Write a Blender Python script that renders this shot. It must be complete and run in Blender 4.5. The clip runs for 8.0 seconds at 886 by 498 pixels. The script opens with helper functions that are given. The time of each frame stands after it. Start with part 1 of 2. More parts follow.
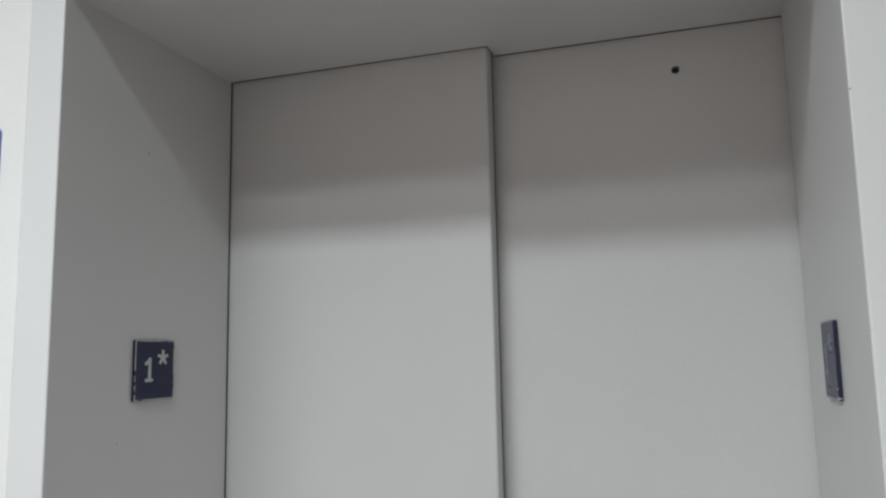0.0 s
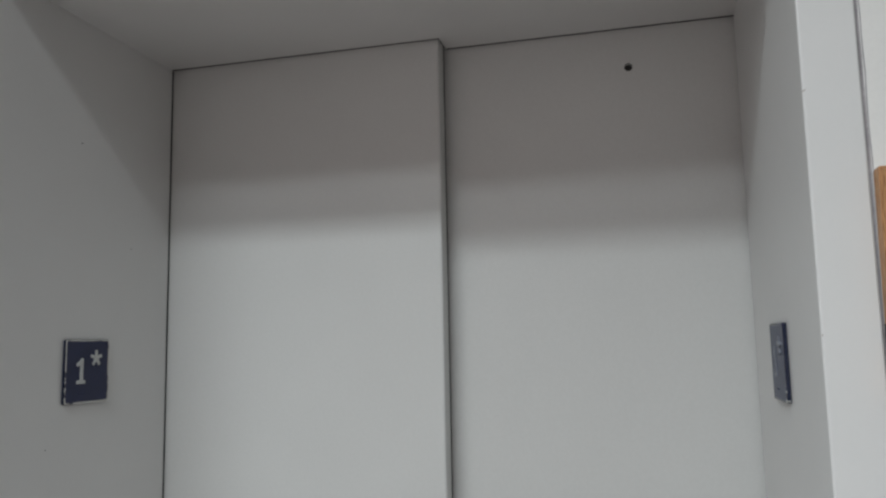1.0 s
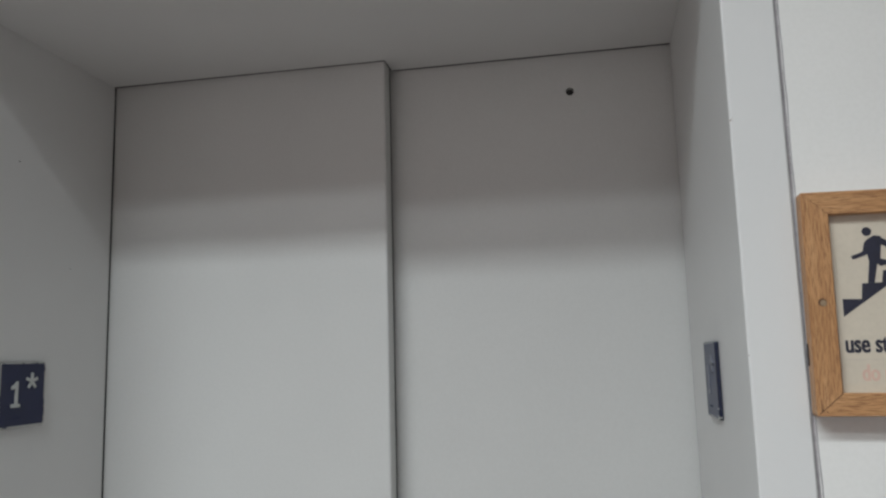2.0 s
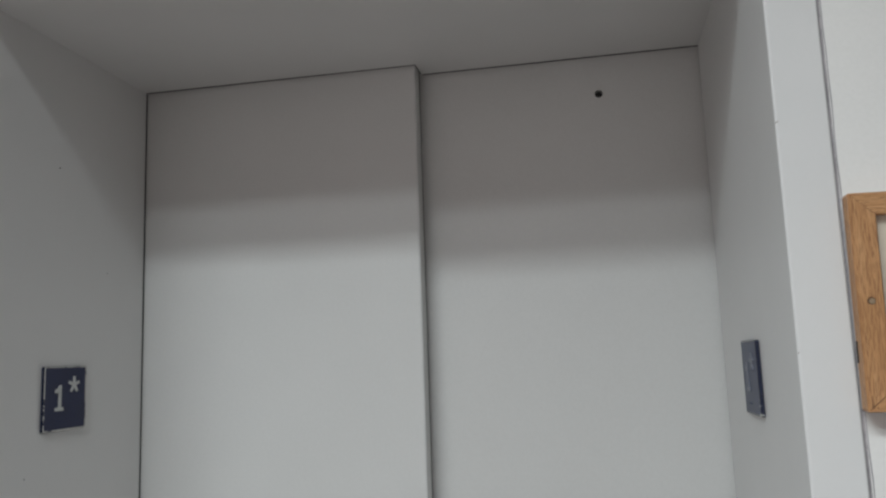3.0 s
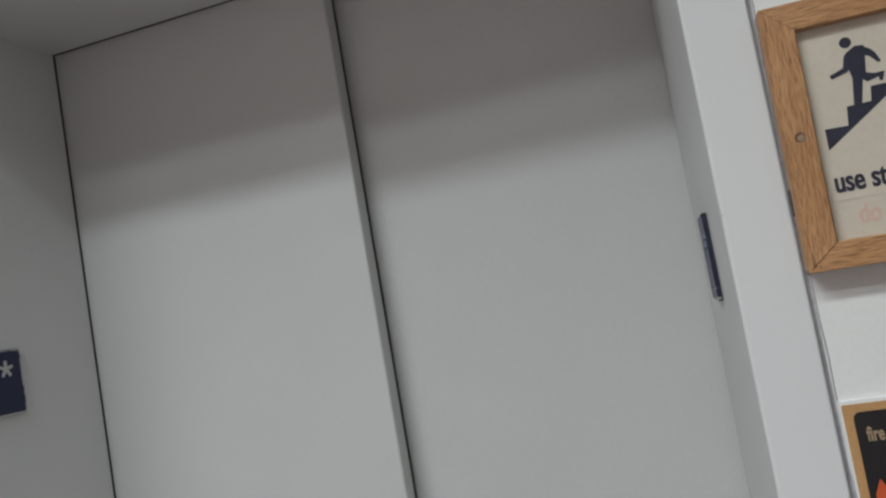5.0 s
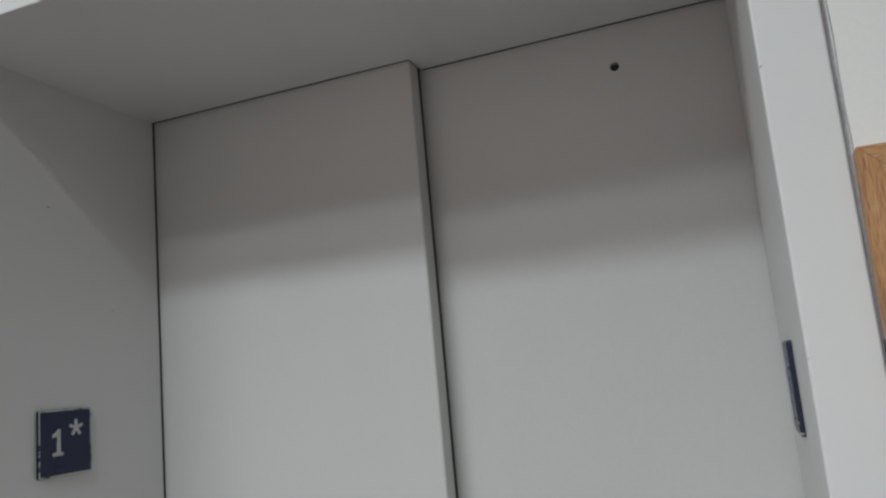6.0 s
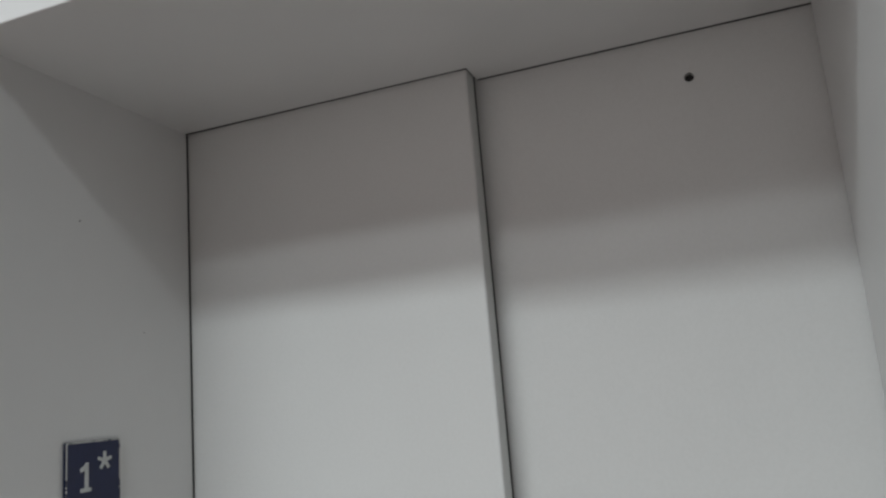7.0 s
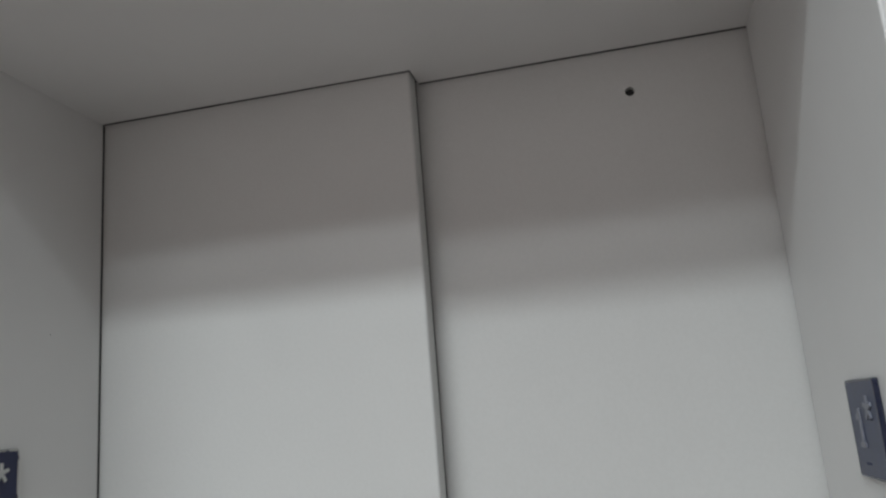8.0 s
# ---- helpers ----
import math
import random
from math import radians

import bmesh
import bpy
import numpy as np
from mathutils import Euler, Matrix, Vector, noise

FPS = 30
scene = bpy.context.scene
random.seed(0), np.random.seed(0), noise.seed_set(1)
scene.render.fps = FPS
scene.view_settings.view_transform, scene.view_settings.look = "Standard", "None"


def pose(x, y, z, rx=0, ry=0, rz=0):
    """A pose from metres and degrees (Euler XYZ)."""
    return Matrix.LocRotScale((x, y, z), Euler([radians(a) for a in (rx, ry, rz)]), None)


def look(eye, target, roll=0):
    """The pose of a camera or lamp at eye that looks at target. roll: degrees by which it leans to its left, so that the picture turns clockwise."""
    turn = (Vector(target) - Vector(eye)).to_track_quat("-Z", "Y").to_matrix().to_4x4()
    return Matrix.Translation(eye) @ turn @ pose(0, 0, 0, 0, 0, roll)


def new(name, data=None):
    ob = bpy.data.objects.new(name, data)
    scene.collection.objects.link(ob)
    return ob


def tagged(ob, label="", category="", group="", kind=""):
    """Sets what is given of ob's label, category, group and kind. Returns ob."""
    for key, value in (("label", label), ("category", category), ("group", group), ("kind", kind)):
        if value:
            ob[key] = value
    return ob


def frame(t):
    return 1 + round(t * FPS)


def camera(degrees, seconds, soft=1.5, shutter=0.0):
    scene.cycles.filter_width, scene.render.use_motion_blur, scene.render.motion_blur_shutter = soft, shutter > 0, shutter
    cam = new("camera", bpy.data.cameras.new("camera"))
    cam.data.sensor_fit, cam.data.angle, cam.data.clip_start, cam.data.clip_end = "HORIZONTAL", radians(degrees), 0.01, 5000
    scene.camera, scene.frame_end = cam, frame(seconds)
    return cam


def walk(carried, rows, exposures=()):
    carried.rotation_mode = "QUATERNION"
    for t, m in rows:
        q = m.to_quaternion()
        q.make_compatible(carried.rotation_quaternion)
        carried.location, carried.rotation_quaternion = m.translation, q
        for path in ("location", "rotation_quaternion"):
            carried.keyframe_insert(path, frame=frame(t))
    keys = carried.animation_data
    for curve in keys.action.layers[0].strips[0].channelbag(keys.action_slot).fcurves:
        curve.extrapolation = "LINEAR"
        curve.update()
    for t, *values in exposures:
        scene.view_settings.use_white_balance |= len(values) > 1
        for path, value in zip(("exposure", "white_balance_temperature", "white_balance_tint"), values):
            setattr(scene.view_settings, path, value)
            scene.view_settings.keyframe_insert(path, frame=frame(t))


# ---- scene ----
cam = camera(59.38, 8.0, soft=2.4)
PATH = [
    (0, (0.8998, -1.3600, 1.5653), (0.2850, 0.5247, 1.8307), -1.11),
    (0.2, (0.8891, -1.3319, 1.5871), (0.2442, 0.5526, 1.7673), -1.15),
    (0.3, (0.8838, -1.3304, 1.5930), (0.2400, 0.5551, 1.7691), -2.27),
    (0.5, (0.8821, -1.3343, 1.5908), (0.2450, 0.5502, 1.7966), -1.52),
    (0.7, (0.8954, -1.3213, 1.5765), (0.3021, 0.5758, 1.7978), -1.87),
    (0.8, (0.8965, -1.3203, 1.5754), (0.3560, 0.5935, 1.7888), -3.05),
    (0.9, (0.8897, -1.3262, 1.5772), (0.3980, 0.6004, 1.7928), -1.53),
    (1, (0.8949, -1.3282, 1.5781), (0.3980, 0.5936, 1.8220), -1.11),
    (1.2, (0.9022, -1.3324, 1.5726), (0.4602, 0.5944, 1.8762), -1.06),
    (1.5, (0.9078, -1.3373, 1.5729), (0.5129, 0.5990, 1.8806), -1.10),
    (1.7, (0.9119, -1.3384, 1.5774), (0.5399, 0.6052, 1.8667), -1.34),
    (2.8, (0.8659, -1.3581, 1.5903), (0.4824, 0.5853, 1.8657), -2.04),
    (3, (0.8539, -1.3665, 1.5863), (0.4812, 0.5783, 1.8675), -2.03),
    (3.2, (0.8538, -1.3625, 1.5828), (0.4832, 0.5832, 1.8602), -2.12),
    (3.5, (0.8567, -1.3577, 1.5806), (0.4993, 0.5896, 1.8647), -2.30),
    (3.8, (0.8854, -1.3203, 1.5721), (0.5194, 0.6251, 1.8580), -3.76),
    (4, (0.9051, -1.3021, 1.5627), (0.5521, 0.6455, 1.8490), -5.01),
    (4.2, (0.9336, -1.2696, 1.5437), (0.5592, 0.6776, 1.8048), -6.17),
    (5.3, (1.0294, -1.1883, 1.5397), (0.4456, 0.7192, 1.6836), -9.96),
    (5.5, (1.0389, -1.1877, 1.5557), (0.4255, 0.7073, 1.7366), -8.95),
    (5.7, (1.0414, -1.1898, 1.5739), (0.3990, 0.6874, 1.8261), -7.20),
    (6, (1.0231, -1.1808, 1.5922), (0.3305, 0.6671, 1.9168), -5.27),
    (6.3, (0.9867, -1.1636, 1.5897), (0.2437, 0.6649, 1.9127), -5.41),
    (6.5, (0.9661, -1.1477, 1.5941), (0.1814, 0.6629, 1.9200), -4.78),
    (6.8, (0.9314, -1.1325, 1.6047), (0.1706, 0.6803, 1.9721), -4.52),
    (7, (0.9029, -1.1313, 1.6121), (0.2227, 0.7104, 1.9944), -4.73),
    (7.3, (0.8594, -1.1251, 1.6065), (0.2934, 0.7512, 2.0054), -5.08),
    (7.5, (0.8434, -1.1246, 1.6031), (0.3235, 0.7607, 2.0218), -5.15),
    (7.7, (0.8342, -1.1245, 1.6043), (0.3427, 0.7668, 2.0299), -4.90),
    (8, (0.8266, -1.1158, 1.5891), (0.4086, 0.7922, 2.0196), -4.59),
]
EXPOSURES = [(0.0, -0.18), (0.5, -0.31), (1.5, -0.30), (3.5, -0.28), (4.2, -0.28), (5.5, -0.55), (5.9, -0.41), (6.5, -0.25), (7.5, -0.19), (8.0, -0.19)]
walk(cam, [(t, look(eye, target, roll)) for t, eye, target, roll in PATH], EXPOSURES)

# ---- light: unseen two-tube corridor ceiling strip inferred from the door's stepped shadow, dark world outside ----
world = bpy.data.worlds.new("world")
scene.world = world
world.use_nodes = True
world.node_tree.nodes["Background"].inputs["Color"].default_value = (0.02, 0.02, 0.022, 1)
world.node_tree.nodes["Background"].inputs["Strength"].default_value = 0.2

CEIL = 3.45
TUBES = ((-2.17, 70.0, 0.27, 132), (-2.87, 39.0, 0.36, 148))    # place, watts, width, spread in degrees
# Middle strip, then two weaker strips added to balance light on the reveals.
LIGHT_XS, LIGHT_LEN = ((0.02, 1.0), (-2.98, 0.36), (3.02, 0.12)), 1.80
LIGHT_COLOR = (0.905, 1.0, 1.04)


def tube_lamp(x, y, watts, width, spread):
    data = bpy.data.lights.new("unseen_tube_light", "AREA")
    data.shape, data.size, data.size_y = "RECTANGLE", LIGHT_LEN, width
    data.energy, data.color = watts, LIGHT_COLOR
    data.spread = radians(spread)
    lamp = new("unseen_tube_light", data)
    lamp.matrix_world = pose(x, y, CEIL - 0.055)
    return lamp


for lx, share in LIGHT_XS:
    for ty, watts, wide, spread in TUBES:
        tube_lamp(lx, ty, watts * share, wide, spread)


# ---- dimensions of the lift entrance ----
W = 1.067          # clear opening
H = 2.134          # height of the head
FACE = -0.458      # front plane of the steel frame
WALL = -0.452      # plaster wall plane
D2 = 0.054         # set-back of the rear door leaf
LEAF = 0.550       # right edge of the front leaf
FW_L, FW_R = 0.0652, 0.0573


# ---- materials ----
def mat_nodes(name):
    m = bpy.data.materials.new(name)
    m.use_nodes = True
    nt = m.node_tree
    return m, nt, nt.nodes["Principled BSDF"]


def node(nt, kind, **values):
    n = nt.nodes.new(kind)
    for k, v in values.items():
        n.inputs[k].default_value = v
    return n


def coords(nt, scale=(1, 1, 1)):
    tc = nt.nodes.new("ShaderNodeTexCoord")
    mp = nt.nodes.new("ShaderNodeMapping")
    mp.inputs["Scale"].default_value = scale
    nt.links.new(tc.outputs["Object"], mp.inputs["Vector"])
    return mp.outputs["Vector"]


def ramp(nt, source, stops):
    r = nt.nodes.new("ShaderNodeValToRGB")
    while len(r.color_ramp.elements) < len(stops):
        r.color_ramp.elements.new(0.5)
    for e, (p, c) in zip(r.color_ramp.elements, stops):
        e.position, e.color = p, (*c, 1)
    nt.links.new(source, r.inputs["Fac"])
    return r.outputs["Color"]


def mix(nt, fac, a, b, blend="MIX"):
    n = nt.nodes.new("ShaderNodeMix")
    n.data_type, n.blend_type = "RGBA", blend
    for socket, value in ((n.inputs["Factor"], fac), (n.inputs["A"], a), (n.inputs["B"], b)):
        if isinstance(value, (int, float)):
            socket.default_value = value
        elif isinstance(value, tuple):
            socket.default_value = (*value, 1)
        else:
            nt.links.new(value, socket)
    return n.outputs["Result"]


def bump(nt, bsdf, height, strength, distance):
    b = node(nt, "ShaderNodeBump", Strength=strength, Distance=distance)
    nt.links.new(height, b.inputs["Height"])
    nt.links.new(b.outputs["Normal"], bsdf.inputs["Normal"])


def shade(c, k):
    return tuple(min(1.0, v * k) for v in c)


def painted(name, color, rough=0.45, cloud=0.05, specks=0.5, peel=0.12, scale=1.0, dirt=(0.55, 0.52, 0.47), uneven=0.04, mottle=0.025):
    """Brushed or rolled paint: broad clouding, fine mottling, a few small scuffs, orange peel."""
    m, nt, p = mat_nodes(name)
    v = coords(nt)
    big = node(nt, "ShaderNodeTexNoise", Scale=2.6 * scale, Detail=4.0, Roughness=0.6)
    fine = node(nt, "ShaderNodeTexNoise", Scale=190.0 * scale, Detail=3.0, Roughness=0.6)
    mid = node(nt, "ShaderNodeTexNoise", Scale=23.0 * scale, Detail=6.0, Roughness=0.7)
    for n in (big, fine, mid):
        nt.links.new(v, n.inputs["Vector"])
    tone = ramp(nt, big.outputs["Fac"], [(0.32, shade(color, 1 - cloud)), (0.68, shade(color, 1 + cloud * 0.6))])
    mottled = ramp(nt, fine.outputs["Fac"], [(0.35, (1 - mottle, 1 - mottle, 1 - mottle * 1.1)), (0.62, (1, 1, 1))])
    tone = mix(nt, 1.0, tone, mottled, "MULTIPLY")
    mask = ramp(nt, mid.outputs["Fac"], [(0.70, (0, 0, 0)), (0.78, (specks, specks, specks))])
    nt.links.new(mix(nt, mask, tone, shade(dirt, 1.0)), p.inputs["Base Color"])
    gloss = ramp(nt, mid.outputs["Fac"], [(0.3, (rough - uneven * 0.7,) * 3), (0.7, (rough + uneven,) * 3)])
    nt.links.new(gloss, p.inputs["Roughness"])
    p.inputs["Specular IOR Level"].default_value = 0.4
    if peel:
        bump(nt, p, fine.outputs["Fac"], peel, 0.0006)
    return m


def plain(name, color, rough=0.5, metal=0.0, vary=0.08, scale=60.0, relief=0.05):
    m, nt, p = mat_nodes(name)
    v = coords(nt)
    n1 = node(nt, "ShaderNodeTexNoise", Scale=scale, Detail=5.0, Roughness=0.65)
    n2 = node(nt, "ShaderNodeTexNoise", Scale=scale * 7, Detail=2.0)
    nt.links.new(v, n1.inputs["Vector"])
    nt.links.new(v, n2.inputs["Vector"])
    tone = ramp(nt, n1.outputs["Fac"], [(0.3, shade(color, 1 - vary)), (0.7, shade(color, 1 + vary))])
    tone = mix(nt, 1.0, tone, ramp(nt, n2.outputs["Fac"], [(0.3, (1 - vary,) * 3), (0.6, (1, 1, 1))]), "MULTIPLY")
    nt.links.new(tone, p.inputs["Base Color"])
    p.inputs["Roughness"].default_value, p.inputs["Metallic"].default_value = rough, metal
    bump(nt, p, n2.outputs["Fac"], relief, 0.0005)
    return m


def oak(name, along):
    """Varnished oak; along: 0 for grain that runs in x, 2 for grain that runs in z."""
    m, nt, p = mat_nodes(name)
    s = [100.0, 100.0, 100.0]
    s[along] = 5.0
    v = coords(nt, tuple(s))
    grain = node(nt, "ShaderNodeTexNoise", Scale=2.2, Detail=6.0, Roughness=0.65, Distortion=0.6)
    nt.links.new(v, grain.inputs["Vector"])
    s2 = [1500.0, 1500.0, 1500.0]
    s2[along] = 75.0
    pores = node(nt, "ShaderNodeTexNoise", Scale=1.0, Detail=3.0, Roughness=0.6)
    nt.links.new(coords(nt, tuple(s2)), pores.inputs["Vector"])
    broad = node(nt, "ShaderNodeTexNoise", Scale=14.0, Detail=2.0)
    nt.links.new(coords(nt), broad.inputs["Vector"])
    tone = ramp(nt, grain.outputs["Fac"], [(0.25, (0.40, 0.195, 0.084)), (0.5, (0.56, 0.300, 0.135)), (0.75, (0.64, 0.375, 0.185))])
    tone = mix(nt, 1.0, tone, ramp(nt, broad.outputs["Fac"], [(0.3, (0.82, 0.78, 0.72)), (0.7, (1, 1, 1))]), "MULTIPLY")
    tone = mix(nt, ramp(nt, pores.outputs["Fac"], [(0.47, (0, 0, 0)), (0.64, (0.9, 0.9, 0.9))]), tone, (0.20, 0.082, 0.032))
    nt.links.new(tone, p.inputs["Base Color"])
    p.inputs["Roughness"].default_value = 0.38
    bump(nt, p, pores.outputs["Fac"], 0.15, 0.0006)
    return m


def chipped(name, paint, metal=(0.62, 0.61, 0.58), rough=0.25, threshold=0.58, scale=90.0):
    """Paint worn through to bright metal in ragged flakes."""
    m, nt, p = mat_nodes(name)
    n = node(nt, "ShaderNodeTexNoise", Scale=scale, Detail=5.0, Roughness=0.7)
    nt.links.new(coords(nt), n.inputs["Vector"])
    mask = ramp(nt, n.outputs["Fac"], [(threshold - 0.015, (0, 0, 0)), (threshold + 0.015, (1, 1, 1))])
    nt.links.new(mix(nt, mask, paint, metal), p.inputs["Base Color"])
    nt.links.new(mask, p.inputs["Metallic"])
    p.inputs["Roughness"].default_value = rough
    bump(nt, p, mask, 0.3, 0.0004)
    return m


M_DOOR = painted("door_enamel", (0.595, 0.594, 0.58), rough=0.42, cloud=0.025, specks=0.1, peel=0.03)
M_FRAME = painted("frame_enamel", (0.70, 0.695, 0.684), rough=0.40, cloud=0.03, specks=0.0, peel=0.0, uneven=0.0, mottle=0.008)
M_WALL = painted("wall_paint", (0.79, 0.78, 0.755), rough=0.65, cloud=0.03, specks=0.1, peel=0.16)
# Next three tones steer the bounce onto the shaded door and soffit.
M_WALL_WARM = painted("warm_bounce_wall", (0.75, 0.645, 0.622), rough=0.6, cloud=0.04, specks=0.15, peel=0.3)
M_CEIL = painted("ceiling_paint", (0.66, 0.66, 0.645), rough=0.8, cloud=0.03, specks=0.1, peel=0.35)
M_FLOOR = painted("bounce_floor", (0.145, 0.118, 0.108), rough=0.35, cloud=0.12, specks=0.4, dirt=(0.10, 0.09, 0.08))
M_CAULK = plain("caulk", (0.70, 0.68, 0.66), rough=0.8, vary=0.10, scale=25.0)
M_CAULK_SHADED = plain("shaded_caulk", (0.40, 0.38, 0.39), rough=0.8, vary=0.2, scale=25.0)
M_DARK = plain("shaft_dark", (0.02, 0.019, 0.018), rough=0.8)
M_NEAR_BLACK = plain("near_black", (0.025, 0.024, 0.024), rough=0.7)
M_NAVY = plain("navy_enamel", (0.006, 0.011, 0.058), rough=0.5, vary=0.12, scale=40.0)
M_NAVY_EDGE = chipped("navy_chipped_edge", (0.010, 0.014, 0.036), threshold=0.70, scale=70.0)
M_EDGE_WORN = chipped("worn_metal_edge", (0.02, 0.022, 0.045), metal=(0.50, 0.49, 0.47), rough=0.40, threshold=0.46, scale=60.0)
M_SILVER = plain("worn_silver", (0.62, 0.62, 0.60), rough=0.32, metal=0.9, vary=0.15, scale=120.0)
M_GLYPH = plain("glyph_silver", (0.53, 0.54, 0.53), rough=0.42, metal=0.15, vary=0.1, scale=200.0)
# Right plate: glancing glare is in the paler enamel, shade in the glyph.
M_NAVY_GLARE = plain("glare_navy_enamel", (0.022, 0.034, 0.088), rough=0.38, vary=0.2, scale=60.0)
M_GLYPH_SHADED = plain("shaded_glyph", (0.20, 0.21, 0.25), rough=0.42, metal=0.15, vary=0.15, scale=200.0)
M_OAK_X, M_OAK_Z = oak("oak_across", 0), oak("oak_upright", 2)
M_CARD = plain("cream_card", (0.62, 0.548, 0.445), rough=0.45, vary=0.035, scale=30.0)
M_PALE_SLAB = plain("pale_slab", (0.66, 0.62, 0.60), rough=0.6, vary=0.06)
M_INK = plain("navy_ink", (0.020, 0.021, 0.040), rough=0.5, vary=0.2)
M_PALERED = plain("faded_red_ink", (0.66, 0.455, 0.37), rough=0.5, vary=0.05)
M_RULE = plain("grey_rule", (0.55, 0.49, 0.42), rough=0.6)
M_GOLD = plain("tan_gold_print", (0.52, 0.29, 0.12), rough=0.4, vary=0.08, scale=50.0)
M_TAN = plain("tan_letters", (0.42, 0.30, 0.18), rough=0.4)
M_RECESS = plain("screw_recess", (0.13, 0.06, 0.025), rough=0.7)
M_BLACK = plain("black_print", (0.014, 0.012, 0.013), rough=0.35, vary=0.2)
M_FLAME = plain("orange_red_print", (0.62, 0.10, 0.03), rough=0.4)
M_WHITE = plain("white_plastic", (0.82, 0.81, 0.80), rough=0.4, vary=0.03)
M_BLUE = plain("blue_print", (0.16, 0.19, 0.62), rough=0.4)
M_STEEL = plain("screw_steel", (0.34, 0.25, 0.16), rough=0.5, metal=0.3, vary=0.2, scale=300.0)


# ---- mesh helpers ----
def box(x0, x1, y0, y1, z0, z1, bevel=0.0, segments=2):
    bm = bmesh.new()
    bmesh.ops.create_cube(bm, size=1.0)
    for v in bm.verts:
        v.co = Vector(((x0 + x1) / 2 + v.co.x * (x1 - x0), (y0 + y1) / 2 + v.co.y * (y1 - y0), (z0 + z1) / 2 + v.co.z * (z1 - z0)))
    if bevel:
        bmesh.ops.bevel(bm, geom=bm.edges[:], offset=bevel, segments=segments, affect="EDGES", profile=0.5)
    return bm


def prism(points, axis, a, b, bevel=0.0, segments=2, only=None):
    """A polygon of 2D points drawn out along an axis from a to b. The 2D points are (y, z), (x, z) or (x, y).
    only: the axis of the edges that are rounded."""
    bm = bmesh.new()

    def place(p, h):
        return {"x": (h, p[0], p[1]), "y": (p[0], h, p[1]), "z": (p[0], p[1], h)}[axis]

    lower = [bm.verts.new(place(p, a)) for p in points]
    upper = [bm.verts.new(place(p, b)) for p in points]
    n = len(points)
    bm.faces.new(lower)
    bm.faces.new(upper)
    for i in range(n):
        bm.faces.new((lower[i], lower[(i + 1) % n], upper[(i + 1) % n], upper[i]))
    bmesh.ops.recalc_face_normals(bm, faces=bm.faces[:])
    if bevel:
        edges = bm.edges[:]
        if only:
            k = "xyz".index(only)
            edges = [e for e in edges if abs((e.verts[0].co - e.verts[1].co).normalized()[k]) > 0.99]
        bmesh.ops.bevel(bm, geom=edges, offset=bevel, segments=segments, affect="EDGES", profile=0.5)
    return bm


def disc_points(cx, cy, r, n=24):
    return [(cx + r * math.cos(2 * math.pi * i / n), cy + r * math.sin(2 * math.pi * i / n)) for i in range(n)]


def rounded(x0, x1, z0, z1, r, n=6):
    pts = []
    for cx, cz, start in ((x1 - r, z1 - r, 0), (x0 + r, z1 - r, 90), (x0 + r, z0 + r, 180), (x1 - r, z0 + r, 270)):
        for i in range(n + 1):
            a = radians(start + 90 * i / n)
            pts.append((cx + r * math.cos(a), cz + r * math.sin(a)))
    return pts


def finish(name, bm, material):
    mesh = bpy.data.meshes.new(name)
    bm.to_mesh(mesh)
    bm.free()
    mesh.materials.append(material)
    return new(name, mesh)


def part(name, bm, material, parent, label=""):
    ob = finish(name, bm, material)
    ob.parent = parent
    ob.matrix_parent_inverse = parent.matrix_world.inverted()
    return tagged(ob, label) if label else ob


def thing(name, x, y, z, label, category, group="", kind=""):
    ob = new(name)
    ob.empty_display_size = 0.05
    ob.matrix_world = pose(x, y, z)
    return tagged(ob, label, category, group, kind)


def setting(name, bm, material, label, category):
    return tagged(finish(name, bm, material), label, category, kind="structure")


def lettering(text, height, squeeze, weight, depth):
    """Built-in font as a bmesh in the xz plane, its lower left corner at the origin, facing -y."""
    curve = bpy.data.curves.new("lettering", "FONT")
    curve.body, curve.size, curve.offset, curve.extrude = text, 1.0, weight, 0.01
    ob = new("lettering", curve)
    bpy.context.view_layer.update()
    mesh = bpy.data.meshes.new_from_object(ob.evaluated_get(bpy.context.evaluated_depsgraph_get()))
    bm = bmesh.new()
    bm.from_mesh(mesh)
    bpy.data.objects.remove(ob)
    bpy.data.curves.remove(curve)
    bpy.data.meshes.remove(mesh)
    low = min(v.co.x for v in bm.verts)
    for v in bm.verts:
        x, y, z = v.co
        v.co = ((x - low) * height * squeeze, -depth * (0.5 + z / 0.02), y * height)
    bmesh.ops.recalc_face_normals(bm, faces=bm.faces[:])
    return bm


def moved(bm, x, y, z):
    bmesh.ops.translate(bm, verts=bm.verts[:], vec=(x, y, z))
    return bm


# ---- corridor shell ----
X0, X1, Y0 = -6.6, 6.6, -3.75
# Floor, ceiling and south wall are unseen, coloured for the light they bounce.
setting("floor", box(X0, X1, Y0, 1.6, -0.12, 0.0), M_FLOOR, "unseen dark brown speckled corridor floor, toned for its bounce light", "floor")
setting("ceiling", box(X0, X1, Y0, WALL, CEIL, CEIL + 0.12), M_CEIL, "unseen plain corridor ceiling, toned down to limit its bounce light", "ceiling")
setting("wall_south", box(X0, X1, Y0 - 0.12, Y0, 0.0, CEIL), M_WALL_WARM, "unseen plain corridor wall, toned warm to tint the bounce light", "wall")
setting("wall_west", box(X0 - 0.12, X0, Y0, WALL + 0.2, 0.0, CEIL), M_WALL, "plain off-white wall closing the corridor", "wall")
setting("wall_east", box(X1, X1 + 0.12, Y0, WALL + 0.2, 0.0, CEIL), M_WALL, "plain off-white wall closing the corridor", "wall")
GAP = 0.0045
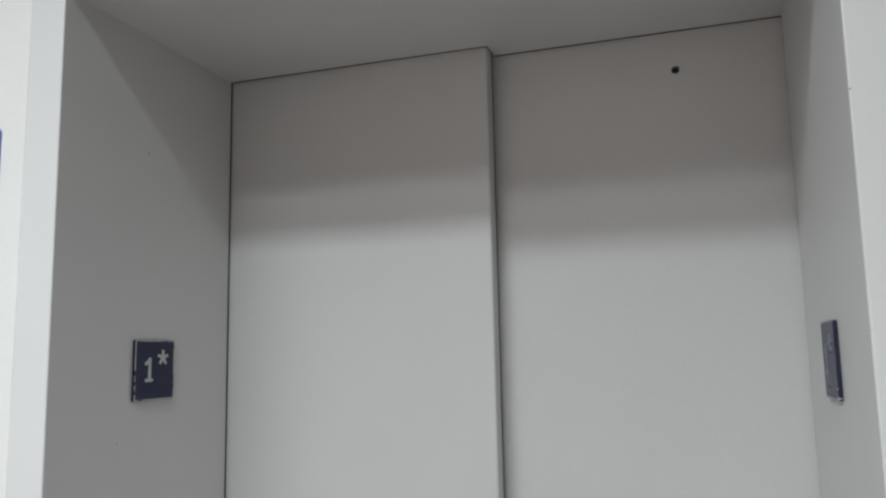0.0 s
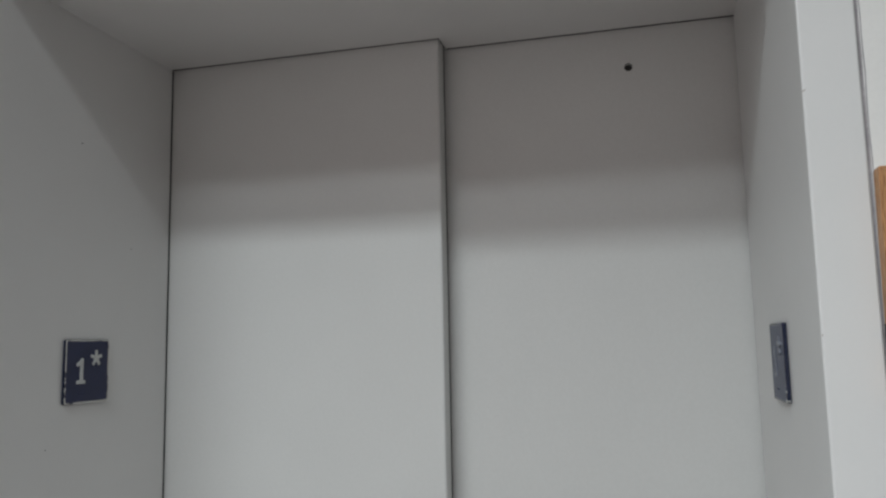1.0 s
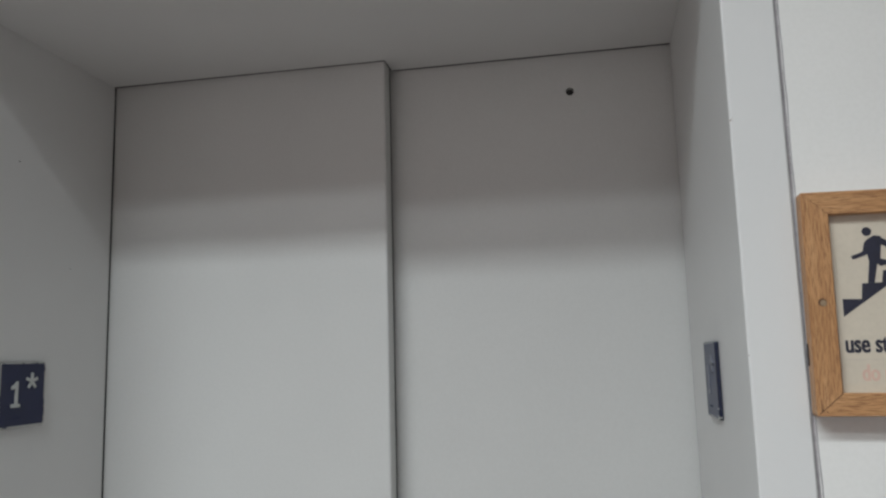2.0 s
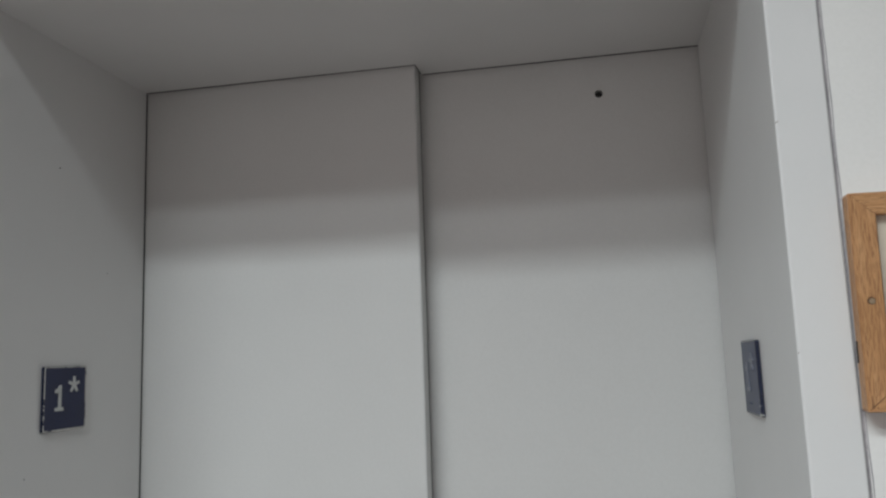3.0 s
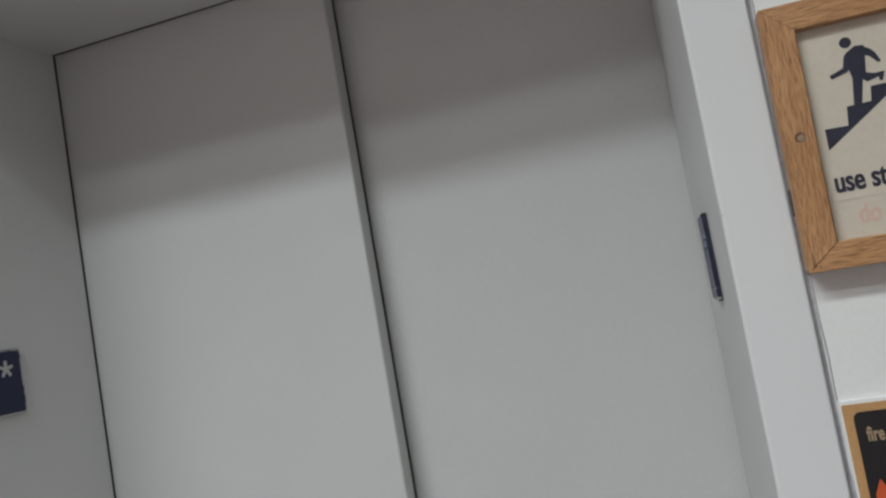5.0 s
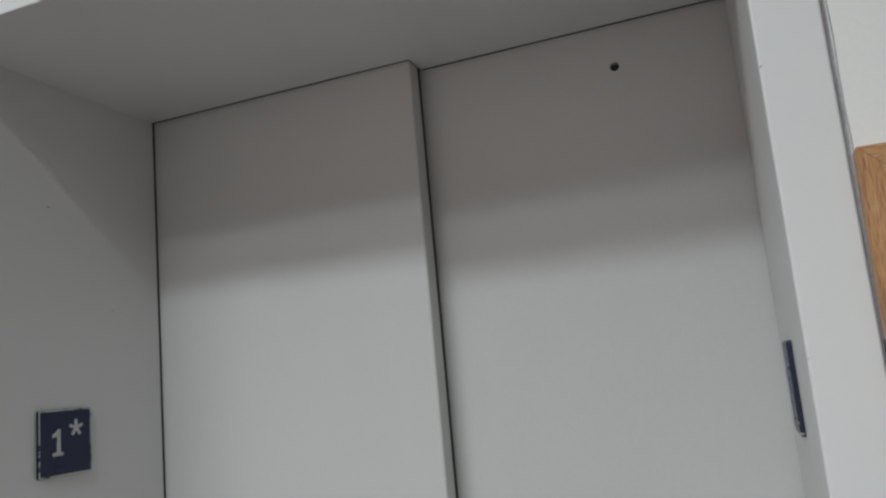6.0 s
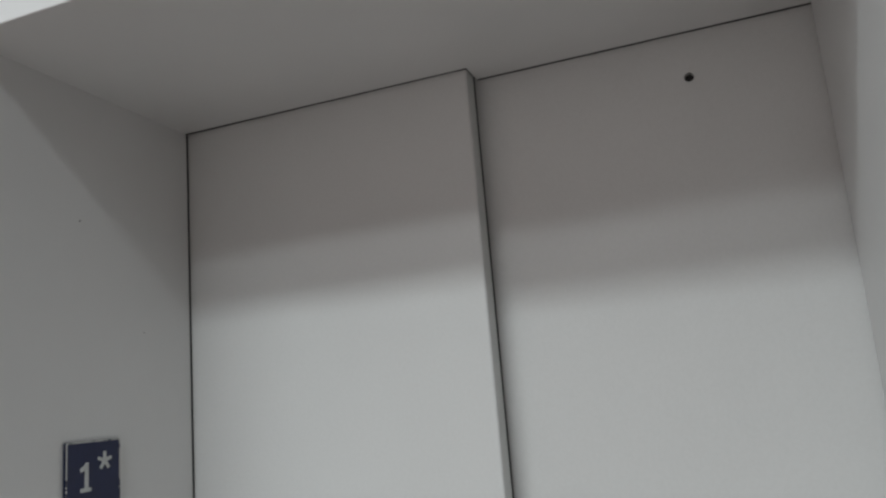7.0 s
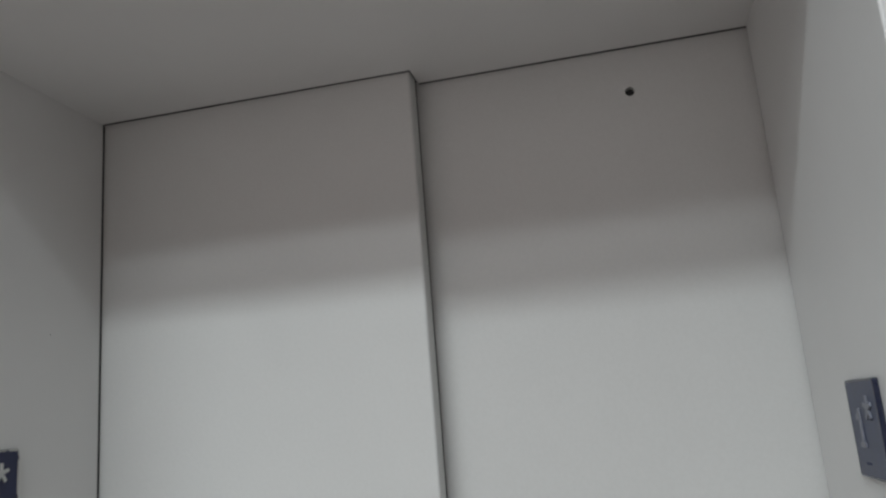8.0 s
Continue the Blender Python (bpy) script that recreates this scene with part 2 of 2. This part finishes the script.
setting("wall_north_1", box(X0, -FW_L - GAP, WALL, WALL + 0.2, 0.0, CEIL), M_WALL, "off-white painted plaster wall beside the lift entrance", "wall")
setting("wall_north_2", box(W + FW_R + GAP, X1, WALL, WALL + 0.2, 0.0, CEIL), M_WALL, "off-white painted plaster wall with framed notices", "wall")
setting("wall_north_3", box(-FW_L - GAP, W + FW_R + GAP, WALL, WALL + 0.2, H + 0.07, CEIL), M_WALL, "off-white painted plaster wall above the lift entrance", "wall")


def caulk_bead(cx, side, z1, sink, steps=70):
    """A hand-drawn bead between frame edge and wall, a little wavy along its height; sink: how far its middle lies behind the wall's face."""
    bm = bmesh.new()
    rows = []
    for k in range(steps + 1):
        z = z1 * k / steps
        w, d = GAP + 0.0012 + rng.uniform(-0.0008, 0.0008), sink + rng.uniform(-0.0006, 0.0006)
        section = ((0.0, 0.012), (0.0, -0.0022), (w * 0.25, d * 0.6), (w * 0.55, d), (w * 0.85, -0.0004), (w, -0.0003), (w, 0.004))
        rows.append([bm.verts.new((cx + side * a, WALL + b, z)) for a, b in section])
    for lo, hi in zip(rows, rows[1:]):
        for q in range(len(lo) - 1):
            bm.faces.new((lo[q], lo[q + 1], hi[q + 1], hi[q]))
    bmesh.ops.recalc_face_normals(bm, faces=bm.faces[:])
    for f in bm.faces:
        f.smooth = True
    return bm


rng = random.Random(7)
setting("trim", caulk_bead(-FW_L - 0.0007, -1, H + 0.066, -0.0006), M_CAULK, "thin off-white caulk bead between frame and wall", "caulk")
# The right joint carries its shadow line in the grey colour.
setting("trim", caulk_bead(W + FW_R + 0.0007, 1, H + 0.066, 0.0014), M_CAULK_SHADED, "recessed caulk joint between frame and wall, its shadow line put into the grey", "caulk")

# dark lift shaft behind the doors
setting("shaft_wall_1", box(-0.75, W + 0.35, 1.48, 1.6, 0.0, CEIL), M_DARK, "dark back wall of the lift shaft", "shaft wall")
setting("shaft_wall_2", box(-0.87, -0.75, WALL + 0.2, 1.6, 0.0, CEIL), M_DARK, "dark side wall of the lift shaft", "shaft wall")
setting("shaft_wall_3", box(W + 0.35, W + 0.47, WALL + 0.2, 1.6, 0.0, CEIL), M_DARK, "dark side wall of the lift shaft", "shaft wall")
setting("shaft_ceiling", box(-0.87, W + 0.47, WALL + 0.2, 1.6, CEIL, CEIL + 0.12), M_DARK, "dark top of the lift shaft", "ceiling")

# ---- lift entrance frame ----
entrance = thing("entrance_frame", W / 2, FACE, 0.0, "off-white enamelled steel lift entrance frame with deep reveals", "door frame", kind="structure")
LEFT = [(0.0, -0.006), (0.0, FACE), (-FW_L, FACE), (-FW_L, WALL + 0.03), (-0.045, WALL + 0.03), (-0.045, -0.006)]
RIGHT = [(W, D2 - 0.009), (W, FACE), (W + FW_R, FACE), (W + FW_R, WALL + 0.03), (W + 0.045, WALL + 0.03), (W + 0.045, D2 - 0.009)]
part("jamb", prism(LEFT, "z", 0.0, H, 0.0024, 3, "z"), M_FRAME, entrance)
part("jamb", prism(RIGHT, "z", 0.0, H, 0.0024, 3, "z"), M_FRAME, entrance)
NOTCH = LEAF + 0.003
HEAD = [(-FW_L, FACE), (W + FW_R, FACE), (W + FW_R, WALL + 0.03), (W + 0.045, WALL + 0.03), (W + 0.045, D2 - 0.008),
        (NOTCH, D2 - 0.008), (NOTCH, -0.008), (-0.045, -0.008), (-0.045, WALL + 0.03), (-FW_L, WALL + 0.03)]
part("head", prism(HEAD, "z", H, H + 0.066, 0.0022, 3, "x"), M_FRAME, entrance, "off-white steel soffit stepped for the two leaves")

# Near-black strips paint the shade into the narrow gaps round the leaves.
part("gap_shade", box(-0.04, NOTCH, -0.0079, -0.0004, H + 0.0015, H + 0.05), M_NEAR_BLACK, entrance, "near-black strip painting the shade above the front leaf")
part("gap_shade", box(NOTCH + 0.0002, W + 0.04, D2 - 0.0079, D2 - 0.0004, H + 0.0015, H + 0.05), M_NEAR_BLACK, entrance, "near-black strip painting the shade above the rear leaf")
part("gap_shade", box(LEAF + 0.0004, NOTCH - 0.0002, 0.0, D2 - 0.009, H + 0.0015, H + 0.05), M_NEAR_BLACK, entrance, "near-black strip painting the shade at the step of the soffit")
part("gap_shade", box(-0.04, -0.0015, -0.0059, -0.0004, 0.0, H), M_NEAR_BLACK, entrance, "near-black strip painting the shade beside the front leaf")

for ny, nz, nr in ((-0.2547, 1.9225, 0.0013), (-0.31, 1.43, 0.0010), (-0.12, 1.76, 0.0009)):
    part("paint_nick", prism([(ny + a, nz + b) for a, b in disc_points(0, 0, nr, 9)], "x", -0.001, 0.0003), M_NEAR_BLACK, entrance, "tiny dark nick in the paint")

for nz, nh in ((1.838, 0.0016), (1.5795, 0.0009)):
    flake = [(W + 0.0006, nz), (W + 0.0006 + nh, nz + nh * 0.7), (W + 0.0006 + nh * 2, nz + nh), (W + 0.0006 + nh, nz + nh * 0.1), (W + 0.0007, nz - nh * 0.5)]
    part("paint_nick", prism(flake, "y", FACE - 0.0002, FACE + 0.002), M_RECESS, entrance, "small brown scratch on the edge of the jamb")

# ---- sliding lift doors, closed ----
doors = thing("elevator_door", W / 2, 0.0, 0.0, "closed two-leaf off-white enamelled sliding lift door", "elevator door")
part("front_leaf", box(-0.06, LEAF, 0.0, 0.038, 0.008, H + 0.05, 0.0035, 3), M_DOOR, doors)


def leaf_with_hole(x0, x1, y0, y1, z0, z1, hx, hz, r, n=24):
    """A door leaf whose front is pierced by a round release hole."""
    bm = bmesh.new()
    s = r * 3
    xs, zs = (x0, hx - s, hx + s, x1), (z0, hz - s, hz + s, z1)
    for i in range(3):
        for k in range(3):
            if (i, k) != (1, 1):
                bm.faces.new([bm.verts.new(q) for q in ((xs[i], y0, zs[k]), (xs[i + 1], y0, zs[k]), (xs[i + 1], y0, zs[k + 1]), (xs[i], y0, zs[k + 1]))])
    ring, edge, deep = [], [], []
    for i in range(n):
        t = 2 * math.pi * i / n
        c, k = (math.cos(t), math.sin(t)), s / max(abs(math.cos(t)), abs(math.sin(t)))
        ring.append(bm.verts.new((hx + c[0] * k, y0, hz + c[1] * k)))
        edge.append(bm.verts.new((hx + c[0] * r, y0, hz + c[1] * r)))
        deep.append(bm.verts.new((hx + c[0] * r, y0 + 0.014, hz + c[1] * r)))
    for i in range(n):
        j = (i + 1) % n
        bm.faces.new((ring[i], ring[j], edge[j], edge[i]))
        bm.faces.new((edge[i], edge[j], deep[j], deep[i]))
    for i in range(3):
        for q in (((x0, y0, zs[i]), (x0, y0, zs[i + 1]), (x0, y1, zs[i + 1]), (x0, y1, zs[i])), ((x1, y0, zs[i]), (x1, y1, zs[i]), (x1, y1, zs[i + 1]), (x1, y0, zs[i + 1])),
                  ((xs[i], y0, z0), (xs[i], y1, z0), (xs[i + 1], y1, z0), (xs[i + 1], y0, z0)), ((xs[i], y0, z1), (xs[i + 1], y0, z1), (xs[i + 1], y1, z1), (xs[i], y1, z1))):
            bm.faces.new([bm.verts.new(v) for v in q])
    bmesh.ops.remove_doubles(bm, verts=bm.verts[:], dist=1e-5)
    return bm


HOLE_X, HOLE_Z, HOLE_R = 0.8862, 2.0640, 0.0074
rear = part("rear_leaf", leaf_with_hole(0.30, W + 0.06, D2, D2 + 0.036, 0.008, H + 0.05, HOLE_X, HOLE_Z, HOLE_R), M_DOOR, doors)
# Another near-black strip for the shade between the leaves.
part("leaf_gap_shade", box(LEAF - 0.03, LEAF - 0.003, 0.0384, D2 - 0.0004, 0.008, H + 0.04), M_NEAR_BLACK, doors, "near-black strip painting the shade between the two leaves")
# Near-black plug inside the hole stands in for its deep shade.
hole_plug = prism(disc_points(HOLE_X, HOLE_Z, HOLE_R * 0.985), "y", D2 + 0.0110, D2 + 0.03)
part("hole_shade", hole_plug, M_NEAR_BLACK, doors, "near-black plug for the shade inside the round release-key hole")
part("sill_guide", box(-0.06, W, -0.012, 0.09, 0.0, 0.006, 0.001), M_STEEL, doors, "grooved metal sill")


# ---- floor number plates on both reveals ----
def one_points():
    """The digit with a flag and a foot, in metres from its lower left corner, 22 mm wide and 44 high."""
    return [(0.001, 0.0), (0.022, 0.0), (0.0225, 0.0055), (0.0165, 0.0065), (0.0165, 0.044), (0.0115, 0.044), (0.0075, 0.039), (0.0005, 0.036),
            (0.0005, 0.0305), (0.004, 0.0305), (0.0095, 0.033), (0.0095, 0.0065), (0.001, 0.0055)]


def star_points(cx, cz, long_r, short_r):
    """A five-armed blunt star."""
    pts = []
    for i in range(5):
        a = math.pi / 2 + 2 * math.pi * i / 5
        out, side = (math.cos(a), math.sin(a)), (-math.sin(a), math.cos(a))
        for s in (-1, 1):
            pts.append((cx + out[0] * long_r + s * side[0] * 0.0022, cz + out[1] * long_r + s * side[1] * 0.0022))
        b = a + math.pi / 5
        pts.append((cx + math.cos(b) * short_r, cz + math.sin(b) * short_r))
    return pts


def ring(outer, inner, y0, y1):
    """A narrow raised border between two loops of as many points."""
    bm = bmesh.new()
    loops = [[bm.verts.new((a, y, b)) for a, b in loop] for loop, y in ((outer, y1), (outer, y0), (inner, y0), (inner, y1))]
    n = len(outer)
    for a, b in zip(loops, loops[1:]):
        for i in range(n):
            bm.faces.new((a[i], a[(i + 1) % n], b[(i + 1) % n], b[i]))
    bmesh.ops.recalc_face_normals(bm, faces=bm.faces[:])
    return bm


def number_plate(place, label, rim, side, enamel, glyph, chips):
    """Built facing -y with its middle at the origin, then turned onto its reveal. chips: flakes (across, up, size) knocked off the edge."""
    plate = thing("floor_sign", 0, 0, 0, label, "elevator sign", "floor number plates in the lift entrance")
    s, t = 0.0512, 0.0052
    part("backing", prism(rounded(-s, s, -s, s, 0.0030, 4), "y", -t + 0.0004, 0.0, 0.0004, 1), side, plate, "dark painted edge of the plate")
    part("rim", ring(rounded(-s + 0.0005, s - 0.0005, -s + 0.0005, s - 0.0005, 0.0030, 4), rounded(-s + 0.0026, s - 0.0026, -s + 0.0028, s - 0.0024, 0.0020, 4), -t - 0.0004, -t + 0.0008), rim, plate, "narrow metal rim with chipped navy paint")
    part("face", prism(rounded(-s + 0.0024, s - 0.0024, -s + 0.0026, s - 0.0022, 0.0018, 4), "y", -t - 0.0001, -t + 0.001, 0.0002, 1), enamel, plate, "navy blue enamel face")
    part("digit", moved(prism([(a * 0.90, b * 0.92) for a, b in one_points()], "y", -t - 0.0018, -t, 0.0003, 1), -0.0262, 0, -0.0195), glyph, plate, "raised numeral one")
    part("star", prism(star_points(0.0195, 0.0210, 0.0132, 0.0042), "y", -t - 0.0018, -t), glyph, plate, "raised five-pointed star")
    for i in range(3):
        dot = disc_points(-0.018 + 0.006 * i, -0.036, 0.0011, 10)
        part("braille_dot", prism(dot, "y", -t - 0.0014, -t), enamel, plate)
    for cx, cz, size in chips:
        flake = [(cx - size, cz - size * 0.5), (cx + size * 0.4, cz - size * 0.8), (cx + size, cz), (cx + size * 0.3, cz + size * 0.9), (cx - size * 0.5, cz + size * 0.6)]
        part("chip", prism(flake, "y", -t - 0.0007, -0.0012), M_SILVER, plate, "bright metal where the paint has flaked off")
    for child in plate.children:
        child.matrix_parent_inverse = Matrix()
    plate.matrix_world = place
    return plate


PLATE_Z = 1.5458
number_plate(pose(0.0003, -0.2300, PLATE_Z, 0, 0, 90), "navy blue floor plate with silver 1 and star, chipped edges", M_EDGE_WORN, M_NAVY_EDGE, M_NAVY, M_GLYPH,
             ((-0.0493, 0.0490, 0.0012), (-0.0200, -0.0496, 0.0010), (0.0060, -0.0497, 0.0012), (0.0210, -0.0497, 0.0008)))
number_plate(pose(W - 0.0003, -0.2090, PLATE_Z + 0.0008, 0, 0, -90), "navy blue floor plate with silver 1 and star, worn lower edge", M_NAVY_EDGE, M_NAVY_EDGE, M_NAVY_GLARE, M_GLYPH_SHADED,
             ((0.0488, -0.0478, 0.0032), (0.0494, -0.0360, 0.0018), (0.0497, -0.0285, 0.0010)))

# ---- framed stairs notice, hung a little askew ----
NOTICE_W, NOTICE_H = 0.1500, 0.2324
GROW_X, GROW_Z = 0.0012, 0.0008     # from the print's own origin to the outer corner of the frame
RAIL, RAIL_FOOT, RAIL_TOP = 0.0260, 0.0228, 0.0251
MT, STAND = 0.0245, 0.0090        # face of the moulding and its back, out from the wall


def rail(a, b, c, d):
    """A mitred moulding between the outer edge a-b and the inner edge c-d, with eased edges and a softened outer corner."""
    way = Vector((b[0] - a[0], b[1] - a[1])).normalized() * 0.0032
    a1, b1 = (a[0] + way.x, a[1] + way.y), (b[0] - way.x, b[1] - way.y)

    def inward(p, q):
        v = Vector((q[0] - p[0], q[1] - p[1])).normalized() * 0.0014
        return (p[0] + v.x, p[1] + v.y)

    bm = prism([inward(a, c), a1, b1, inward(b, d), d, c], "y", -MT, -STAND)
    lines = []
    for p, q, radius in ((a1, b1, 0.0052), (d, c, 0.0012)):
        ends = [Vector((p[0], -MT, p[1])), Vector((q[0], -MT, q[1]))]
        lines.append(([e for e in bm.edges if all(min((v.co - w).length for w in ends) < 1e-5 for v in e.verts)], radius))
    for edges, radius in lines:
        made = bmesh.ops.bevel(bm, geom=edges, offset=radius, segments=5, affect="EDGES", profile=0.5)
        for f in made["faces"]:
            f.smooth = True
    return bm


def flat_print(name, points, ink, base, parent, label, lift=0.0):
    """Ink on a surface that lies at y = base."""
    return part(name, prism(points, "y", base - 0.0003 - lift, base + 0.001), ink, parent, label)


def stairs_notice(place):
    """Built from its lower outer corner, in metres across, out of the wall and up."""
    notice = thing("framed_notice", 0, 0, 0, "oak-framed cream notice showing stairs, screwed to wall", "sign")
    lo_x, lo_z, hi_x, hi_z = -GROW_X, -GROW_Z, NOTICE_W - GROW_X, NOTICE_H - GROW_Z
    out = [(lo_x, lo_z), (hi_x, lo_z), (hi_x, hi_z), (lo_x, hi_z)]
    inn = [(RAIL, RAIL_FOOT), (hi_x - RAIL, RAIL_FOOT), (hi_x - RAIL, hi_z - RAIL_TOP), (RAIL, hi_z - RAIL_TOP)]
    for k in range(4):
        j = (k + 1) % 4
        part("frame_rail", rail(out[k], out[j], inn[k], inn[j]), M_OAK_X if k % 2 == 0 else M_OAK_Z, notice)
    # Added slab that gives the pale line along the frame's outer edge.
    part("back_slab", box(lo_x + 0.0014, hi_x - 0.0014, -STAND - 0.0005, 0.0, lo_z + 0.0014, hi_z - 0.0014, 0.0008, 1), M_PALE_SLAB, notice, "pale slab added behind the oak frame for its pale edge line")
    for k in range(4):
        corner, inner = Vector(out[k]), Vector(inn[k])
        along = (inner - corner).normalized()
        across = Vector((-along.y, along.x)) * (0.00045 if k < 2 else 0.00016)
        a, b = corner + along * 0.0045, inner
        part("mitre_gap", prism([tuple(a - across), tuple(a + across), tuple(b + across), tuple(b - across)], "y", -MT - 0.0001, -MT + 0.003), M_RECESS, notice)
    for cx, cz, ch in ((0.0040, 0.0042, 0.0140), (0.0056, 0.0038, 0.0085), (0.0090, 0.0036, 0.0022)):
        part("crack", prism([(cx - 0.0005, cz), (cx + 0.0006, cz - 0.001), (cx + 0.0002, cz + ch)], "y", -MT - 0.00015, -MT + 0.002), M_RECESS, notice, "dark crack in the worn corner")
    base = -0.0150
    part("card", box(inn[0][0] - 0.003, inn[1][0] + 0.003, base, -STAND - 0.0008, inn[0][1] - 0.003, inn[2][1] + 0.003), M_CARD, notice, "cream printed card")
    flat_print("stair_print", [(0.0351, 0.1002), (0.0350, 0.1186), (0.0536, 0.1181), (0.0552, 0.1343), (0.0745, 0.1349), (0.0762, 0.1474), (0.0957, 0.1477), (0.0970, 0.1635),
                               (0.1150, 0.1640), (0.1150, 0.1570), (0.0822, 0.1338)], M_INK, base, notice, "dark blue printed staircase shape")
    flat_print("round_print", disc_points(0.0638, 0.1884, 0.0047), M_INK, base, notice, "dark blue printed disc")
    flat_print("bar_print", [(0.0624, 0.1793), (0.0662, 0.1818), (0.0702, 0.1840), (0.0772, 0.1830), (0.0766, 0.1745), (0.0748, 0.1600), (0.0715, 0.1554), (0.0672, 0.1346), (0.0610, 0.1346), (0.0638, 0.1569), (0.0618, 0.1690)],
               M_INK, base, notice, "dark blue printed slanted block", 0.0004)
    flat_print("bar_print", [(0.0643, 0.1805), (0.0650, 0.1680), (0.0612, 0.1634), (0.0482, 0.1594), (0.0468, 0.1630), (0.0582, 0.1674), (0.0606, 0.1772)],
               M_INK, base, notice, "dark blue printed angled bar", 0.00001)
    flat_print("bar_print", [(0.0736, 0.1837), (0.0811, 0.1792), (0.0849, 0.1745), (0.0878, 0.1667), (0.0854, 0.1661), (0.0803, 0.1724), (0.0742, 0.1757)],
               M_INK, base, notice, "dark blue printed angled bar", 0.00002)
    flat_print("bar_print", [(0.0715, 0.1609), (0.0813, 0.1575), (0.0888, 0.1580), (0.0863, 0.1501), (0.0839, 0.1507), (0.0838, 0.1540), (0.0744, 0.1517), (0.0705, 0.1555)],
               M_INK, base, notice, "dark blue printed angled bar", 0.00003)
    for dx, dy in ((-0.0003, 0.0), (0.0004, -0.00012)):
        part("lettering", moved(lettering("use stairs", 0.0262, 0.67, 0.018, 0.0004), 0.0344 + dx, base + 0.0001 + dy, 0.0636), M_INK, notice, "dark blue printed words")
    for dx, dy in ((-0.0003, 0.0), (0.0004, -0.00012)):
        part("lettering", moved(lettering("do not", 0.0236, 0.68, 0.010, 0.0004), 0.0481 + dx, base + 0.0001 + dy, 0.0349), M_PALERED, notice, "faded pale red printed words")
    part("ruled_line", box(0.0295, 0.1185, base - 0.0004, base + 0.001, 0.0559, 0.0564), M_RULE, notice)
    for sx in (0.0138, hi_x - 0.0138):
        screw = part("screw", prism(disc_points(sx, 0.1143, 0.0034, 18), "y", -MT - 0.0006, -MT + 0.004, 0.0005, 1), M_STEEL, notice, "dull sunken round screw")
        # Dark disc shifted up and left paints the shade of the countersink.
        part("screw_recess", prism(disc_points(sx - 0.0008, 0.1151, 0.0042, 18), "y", -MT - 0.0003, -MT + 0.003), M_RECESS, screw)
    part("edge_tab", box(lo_x - 0.0008, lo_x + 0.001, -0.0135, -0.0092, 0.0501, 0.0733, 0.0003), M_NEAR_BLACK, notice, "small near-black tab at the frame edge")
    for child in notice.children:
        child.matrix_parent_inverse = Matrix()
    notice.matrix_world = place
    return notice


stairs_notice(pose(1.1264, WALL, 1.5168, 0, 0.6, 0))

# ---- fire notice below ----
SX0, SX1, SZ0, SZ1 = 1.1298, 1.2760, 1.2060, 1.4040
fire = thing("fire_notice", (SX0 + SX1) / 2, WALL, SZ0, "tan and black fire notice plate with white edge", "sign")
part("plate", prism(rounded(SX0, SX1, SZ0, SZ1, 0.002), "y", WALL - 0.0040, WALL, 0.0006, 1), M_WHITE, fire, "white plastic plate")
part("border", prism(rounded(SX0 + 0.0016, SX1 - 0.0016, SZ0 + 0.0021, SZ1 - 0.0036, 0.0012), "y", WALL - 0.0045, WALL - 0.003), M_GOLD, fire, "tan printed border")
part("panel", prism(rounded(SX0 + 0.0092, SX1 - 0.0092, SZ0 + 0.0095, SZ1 - 0.0106, 0.006), "y", WALL - 0.0049, WALL - 0.0036), M_BLACK, fire, "black printed panel with round corners")
part("lettering", moved(lettering("fire or", 0.0168, 0.60, 0.02, 0.0008), 1.1466, WALL - 0.0047, 1.3686), M_TAN, fire, "tan printed words")
FLAME = [(1.1425, 1.312), (1.1440, 1.324), (1.1495, 1.3365), (1.1540, 1.328), (1.1620, 1.342), (1.170, 1.350), (1.173, 1.336), (1.186, 1.348), (1.196, 1.354),
         (1.200, 1.340), (1.212, 1.349), (1.222, 1.336), (1.234, 1.341), (1.244, 1.327), (1.256, 1.320), (1.256, 1.222), (1.1425, 1.222)]
part("flame_print", prism(FLAME, "y", WALL - 0.0055, WALL - 0.0047), M_FLAME, fire, "orange-red printed flame shape")

# ---- blue plaque on the other side ----
plaque = thing("wall_plaque", -0.18, WALL, 1.738, "small blue plaque with rounded corners on the wall", "sign")
part("plate", prism(rounded(-0.245, -0.1180, 1.738, 1.928, 0.009), "y", WALL - 0.004, WALL, 0.0008, 1), M_BLUE, plaque)

# ---- unseen ceiling housings, added to give the area lamps a body ----
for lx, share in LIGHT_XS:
    fixture = thing("added_ceiling_light", lx, -2.54, CEIL, "unseen white ceiling housing added above the corridor area lamps", "ceiling light", "corridor ceiling lights")
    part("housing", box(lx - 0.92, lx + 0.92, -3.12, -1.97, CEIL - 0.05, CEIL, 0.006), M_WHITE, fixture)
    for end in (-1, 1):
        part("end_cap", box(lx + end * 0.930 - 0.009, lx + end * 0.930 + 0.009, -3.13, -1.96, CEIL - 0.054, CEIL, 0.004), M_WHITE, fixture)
